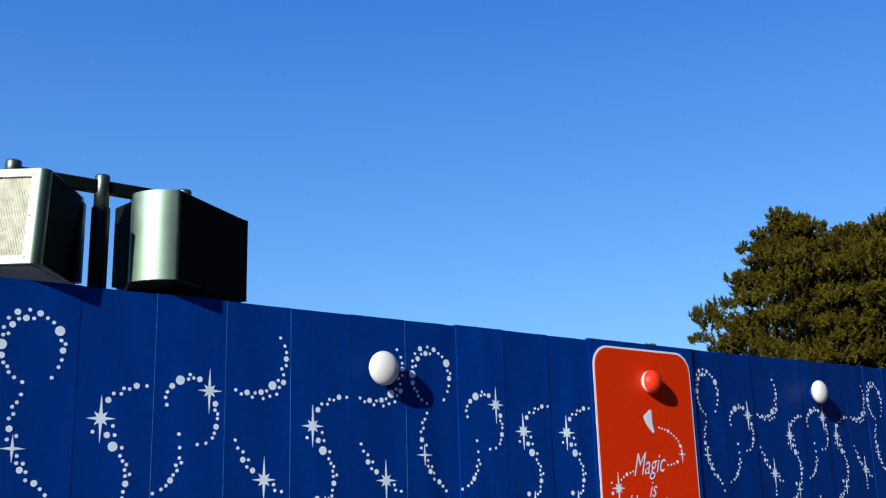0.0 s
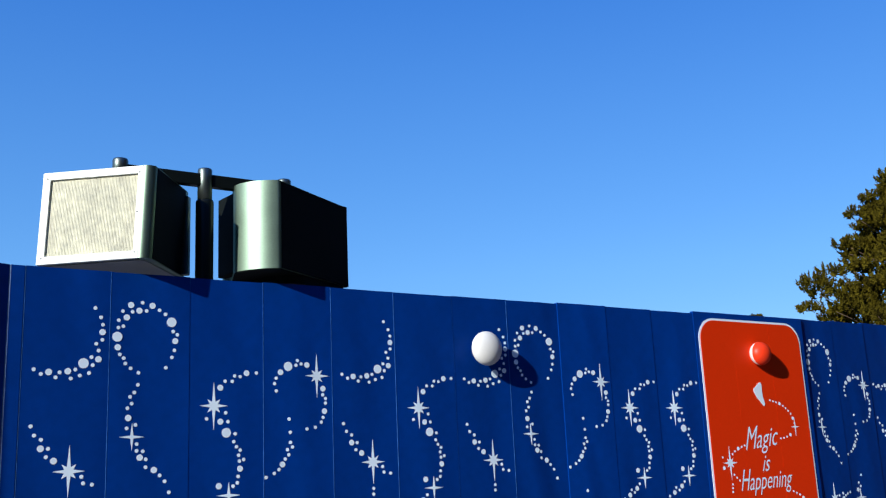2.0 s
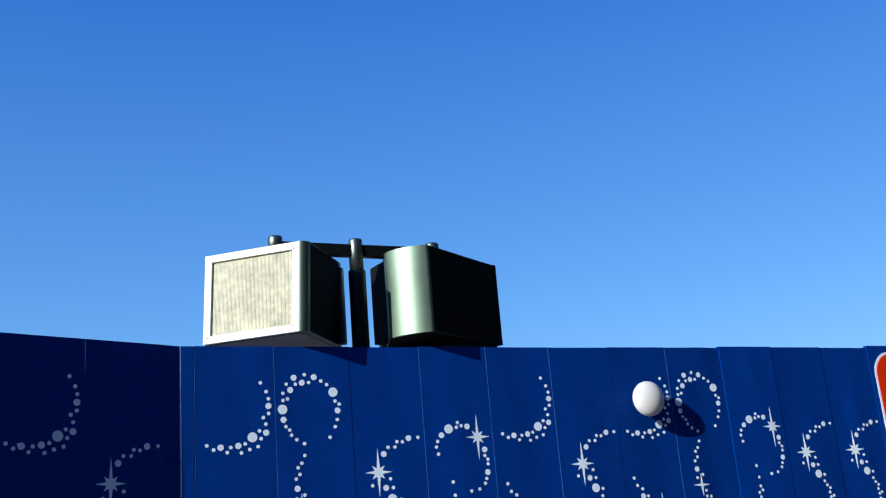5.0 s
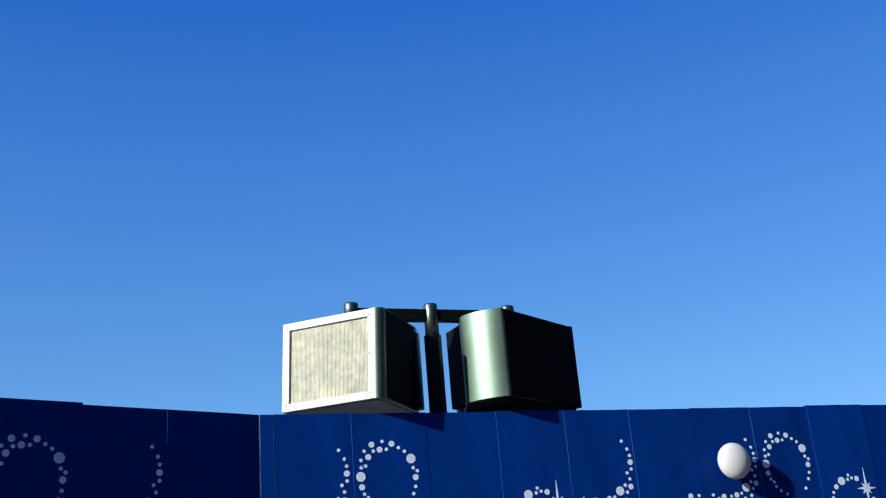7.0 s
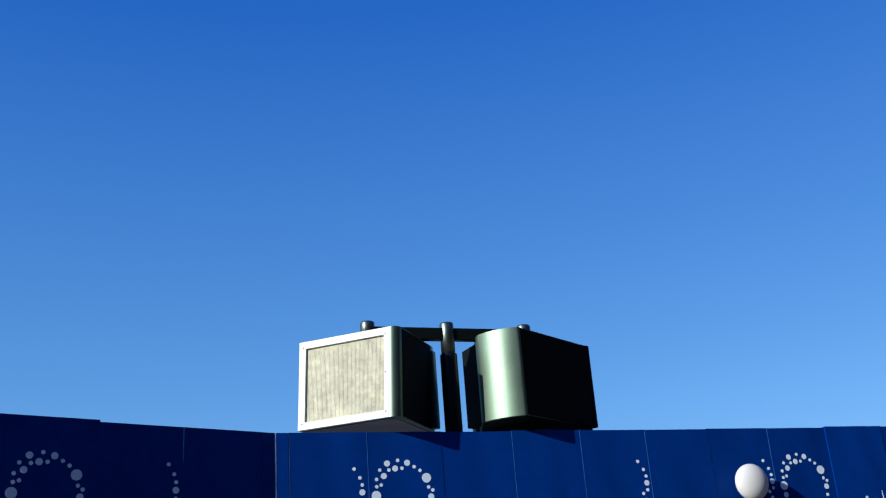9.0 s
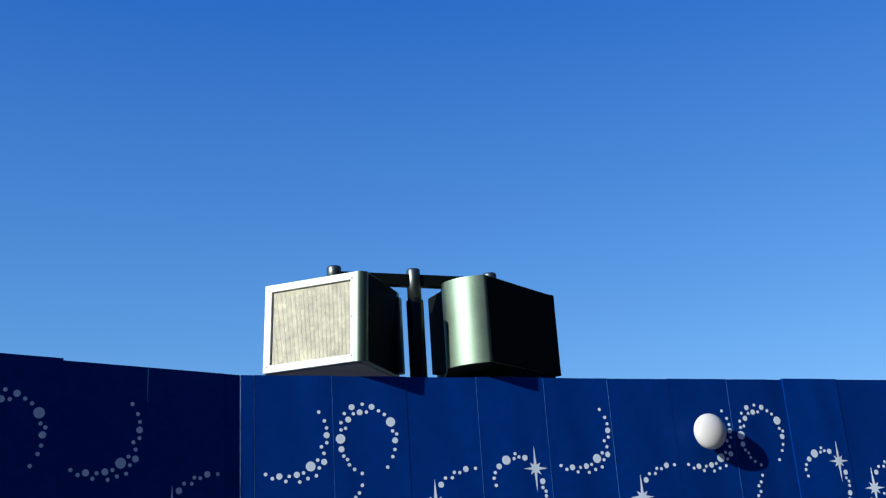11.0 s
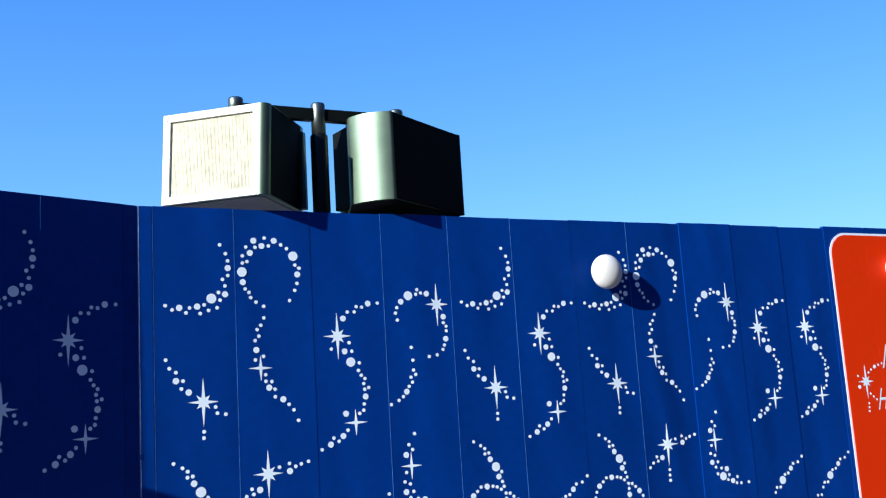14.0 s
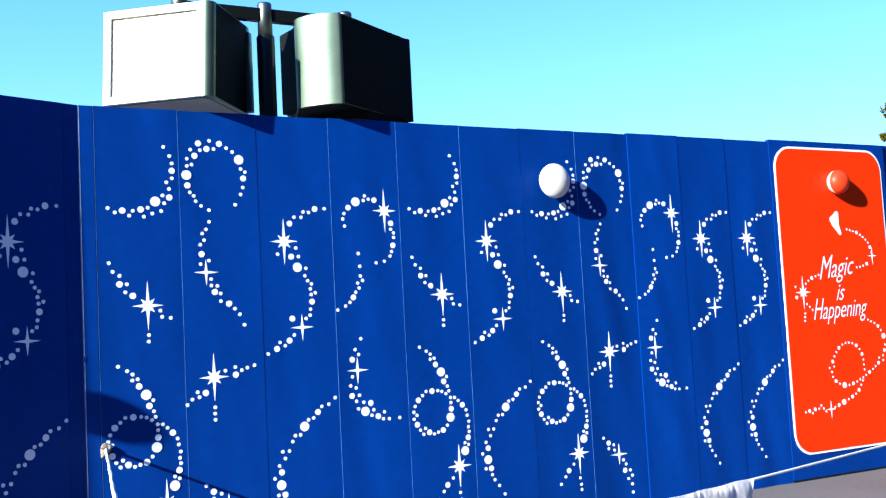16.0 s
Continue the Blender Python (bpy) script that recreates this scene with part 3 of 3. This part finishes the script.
    # slanting cover is coloured black for the shadow that falls on it
    part("back_cover", bm, MATTE if skew else STEEL, s, "dark back cover")
    bm = bmesh.new()
    prism(bm, rounded([(-wide + .01, 0.05, .02), (.02, 0.05, .05), (.02, deep - .06 - skew, .1), (-wide + .01, deep - (.24 if plinth else .09), .15)], 8), -.004 - plinth, .002)
    # with a plinth the plate is black for the shade beneath the cabinet
    part("base_plate", bm, MATTE if plinth else UNDER, s, "dark base plate" if plinth else "grey base plate")
    if bracket:
        bm = bmesh.new()
        box(bm, .04, .095, .6, .66, .01, h - .035, .012)
        part("side_bracket", bm, PIPE, s)
    for child in s.children:
        if child.name.startswith(("cabinet", "front_frame", "grille", "side_shade")):
            for v in child.data.vertices:
                v.co.x += lean * v.co.z
    return s


near = Vector((.616, -.131))
way = Vector((-.538, .442)).normalized()
speaker(pose(near.x, near.y, 3.068, 0, 0, math.degrees(math.atan2(-way.y, -way.x))), .66, .8, Z1 - 3.068, "dark green outdoor loudspeaker with painted-in frame highlight and dusty grille", True, lean=.045)
ang = math.atan2(.51, .86)
speaker(pose(2.298 - .66 * math.sin(ang), .296 + .66 * math.cos(ang), 3.075, 0, 0, math.degrees(ang) + 90), .66, .925, .611, "dark green outdoor loudspeaker seen from its rounded back", False, .2, plinth=.06, rim=MATTE)

mast = empty("speaker_mast", pose(1.145, .15, GROUND), label="dark green steel mast with crossbar behind the hoarding", category="mast")
bm = bmesh.new()
lathe(bm, [(0, 0), (.06, 0), (.06, 3.42), (.057, 3.43), (0, 3.43)], 28)
part("pole", bm, STEEL, mast, smooth=True)
bm = bmesh.new()
lathe(bm, [(0, 3.40), (.049, 3.40), (.049, 3.645), (.044, 3.655), (0, 3.655)], 28)
part("pole_top", bm, PIPE, mast, smooth=True)
bm = bmesh.new()
box(bm, -.6, .62, -.03, .03, Z1 - GROUND, Z1 - GROUND + .085, .006)
part("crossbar", bm, STEEL, mast)
for x in (-.57, .58):
    bm = bmesh.new()
    lathe(bm, [(0, Z1 - GROUND), (.05, Z1 - GROUND), (.05, 3.64), (.045, 3.65), (0, 3.65)], 24)
    ob = part("pin", bm, PIPE, mast, smooth=True)
    ob.location.x = x

# ---- rope barrier with cloth ----
def rope_post(x, y):
    p = empty("rope_post", pose(x, y, GROUND), label="slim dark steel rope post on the paving", category="post", group="rope posts")
    bm = bmesh.new()
    lathe(bm, [(0, 0), (.15, 0), (.15, .012), (.04, .03), (0, .03)], 28)
    part("foot", bm, STEEL, p, smooth=False)
    bm = bmesh.new()
    lathe(bm, [(0, .02), (.02, .02), (.02, .84), (.014, .86), (0, .86)], 16)
    part("post", bm, STEEL, p, smooth=True)


def sag(a, b, drop, n=24):
    a, b = Vector(a), Vector(b)
    return [a.lerp(b, k / n) - Vector((0, 0, drop * 4 * (k / n) * (1 - k / n))) for k in range(n + 1)]


TIE, P1, P2 = (0.02, -0.012, 0.965), (-.62, -4.07, .975), (6.2, -2.23, .975)
rope_post(-.62, -4.07)
rope_post(6.2, -2.23)
bm = bmesh.new()
line = sag(TIE, P1, 0.03, 50)
tube(bm, [q + Vector((.006 * noise.noise(q * 5), 0, .006 * noise.noise(q * 5 + Vector((9, 0, 0))))) for q in line],
     [0.0085 + 0.003 * noise.noise(q * 9) for q in line])
tagged(part("rope", bm, ROPE, smooth=True), "white rope tied to the hoarding corner", "rope", "ropes")
bm = bmesh.new()
line = sag(P1, P2, 0.03, 60)
tube(bm, line, 0.0052)
tagged(part("rope", bm, ROPE, smooth=True), "white rope strung between posts", "rope", "ropes")
bm = bmesh.new()
for k in range(4):
    ring = [(0.018 + .024 * math.cos(w), -.012 - .004 * k + .006 * math.sin(2 * w), .968 - .007 * k + .026 * math.sin(w + .5 * k)) for w in (2 * math.pi * q / 14 for q in range(15))]
    tube(bm, ring, 0.0075, 6)
tagged(part("rope_tie", bm, TAPE, smooth=True), "brown knotted tie on the hoarding", "tie")

# the cloth hangs over the second rope
a, b = Vector(P1), Vector(P2)
bm = bmesh.new()
cols, rows_ = 46, 12
grid = []
for i in range(cols + 1):
    s = 0.17 + (0.339 - 0.17) * i / cols
    top = a.lerp(b, s) - Vector((0, 0, 0.03 * 4 * s * (1 - s)))
    col = []
    for k in range(rows_ + 1):
        d = 0.55 * k / rows_
        fold = 0.02 * math.sin(i * 0.9 + 0.4 * math.sin(k * .5)) * min(1, k / 3) + .03 * noise.noise(Vector((i * .12, k * .2, 3)))
        col.append(bm.verts.new(top + Vector((fold * .4 - (0.05 * k / rows_ if i > cols - 3 else 0), -0.016 - abs(fold), 0.014 - d))))
    grid.append(col)
for i in range(cols):
    for k in range(rows_):
        bm.faces.new((grid[i][k], grid[i + 1][k], grid[i + 1][k + 1], grid[i][k + 1]))
bmesh.ops.solidify(bm, geom=bm.faces[:], thickness=0.003)
tagged(part("cloth", bm, CLOTH, smooth=True), "white cloth draped over the rope", "cloth")


# ---- pines behind the hoarding ----
def pine(x, y, height, spread, seed, label):
    r = random.Random(seed)
    t = empty("pine_tree", pose(x, y, GROUND), label=label, category="tree", group="pines behind the hoarding")
    bm = bmesh.new()
    lean = (r.uniform(-.3, .3), r.uniform(-.3, .3))
    stem = spline([(0, 0, 0), (lean[0] * .4, lean[1] * .4, height * .4), (lean[0], lean[1], height * .97)], 10)
    tube(bm, stem, [0.26 * (1 - .93 * k / (len(stem) - 1)) for k in range(len(stem))], 10)
    part("trunk", bm, BARK, t, smooth=True)
    limbs = bmesh.new()
    verts, faces = [], []
    n = 140
    for k in range(n):
        f = 0.16 + 0.84 * (k + r.random()) / n
        drop = height * (1 - f)
        reach = min(spread, max(.1, 1.75 * math.sqrt(drop) - .3) if spread > 2 else .5 * drop) * r.uniform(.72, 1.02)
        w = k * 2.399 + r.uniform(-.5, .5)
        z = height * f
        base = Vector((lean[0] * f, lean[1] * f, z - reach * .12))
        tip = Vector((lean[0] * f + reach * math.cos(w), lean[1] * f + reach * math.sin(w), z + r.uniform(-.15, .3)))
        mid = base.lerp(tip, .5) - Vector((0, 0, .12 * reach))
        pts = spline([base, mid, tip], 4)
        tube(limbs, pts, [0.032 * (1 - .8 * q / (len(pts) - 1)) for q in range(len(pts))], 5)
        small = min(1.0, spread / 2) * (.55 + .45 * min(1.0, (1 - f) * 6))
        for c in range(3):
            g = base.lerp(tip, 1.0 - .26 * c) + Vector((r.gauss(0, .16), r.gauss(0, .16), r.gauss(.04, .08)))
            size = r.uniform(.22, .48) * small
            for q in range(30 if f > .5 else 6):
                # one shoot: a dense brush of needles round a short axis that turns upwards, on a pad's upper side
                w2, up = r.uniform(0, 2 * math.pi), r.uniform(-.2, 1)
                flat_r = math.sqrt(max(0.0, 1 - up * up))
                d = Vector((flat_r * math.cos(w2), flat_r * math.sin(w2), up))
                o = g + Vector((d.x, d.y, d.z * .55)) * size * r.uniform(.7, 1)
                axis = (d * .6 + Vector((r.gauss(0, .15), r.gauss(0, .15), .75))).normalized()
                length = r.uniform(.12, .22)
                for e in range(22):
                    s = e / 21
                    v = (axis * (.2 + .8 * s) + Vector((r.gauss(0, .55), r.gauss(0, .55), r.gauss(0, .55)))).normalized()
                    b = o + axis * length * s
                    face = (b - g).normalized() + axis * .5 + Vector((r.gauss(0, .35), r.gauss(0, .35), r.gauss(0, .35)))
                    side = v.cross(face).normalized() * .017
                    i = len(verts)
                    t2 = b + v * r.uniform(.05, .08)
                    verts += [b - side, b + side, t2 + side * .6, t2 - side * .6]
                    faces.append((i, i + 1, i + 2, i + 3))
    tagged(part("branch_mass", limbs, BARK, t, smooth=True), kind="stuff")
    me = bpy.data.meshes.new("crown")
    me.from_pydata([tuple(v) for v in verts], [], faces)
    me.materials.append(NEEDLES)
    ob = new("crown", me)
    ob.parent = t
    tagged(ob, "olive green needle clumps", kind="stuff")
    return t


EYE = Vector((-1.12, -6.37, 0))
for deg, dist, high, spread, seed, label in ((32.45, 28, 8.32, 2.6, 11, "tall olive green pine with a tapering uneven crown"),
                                             (29.3, 30.5, 8.42, 3.2, 2, "broad olive green pine behind the hoarding"),
                                             (26.4, 28, 8.25, 3.4, 3, "broad olive green pine behind the hoarding"),
                                             (40.6, 42, 7.16, .5, 4, "distant dark pine tip showing over the hoarding")):
    p = EYE + Vector((math.cos(radians(deg)), math.sin(radians(deg)), 0)) * dist
    pine(p.x, p.y, high, spread, seed, label)
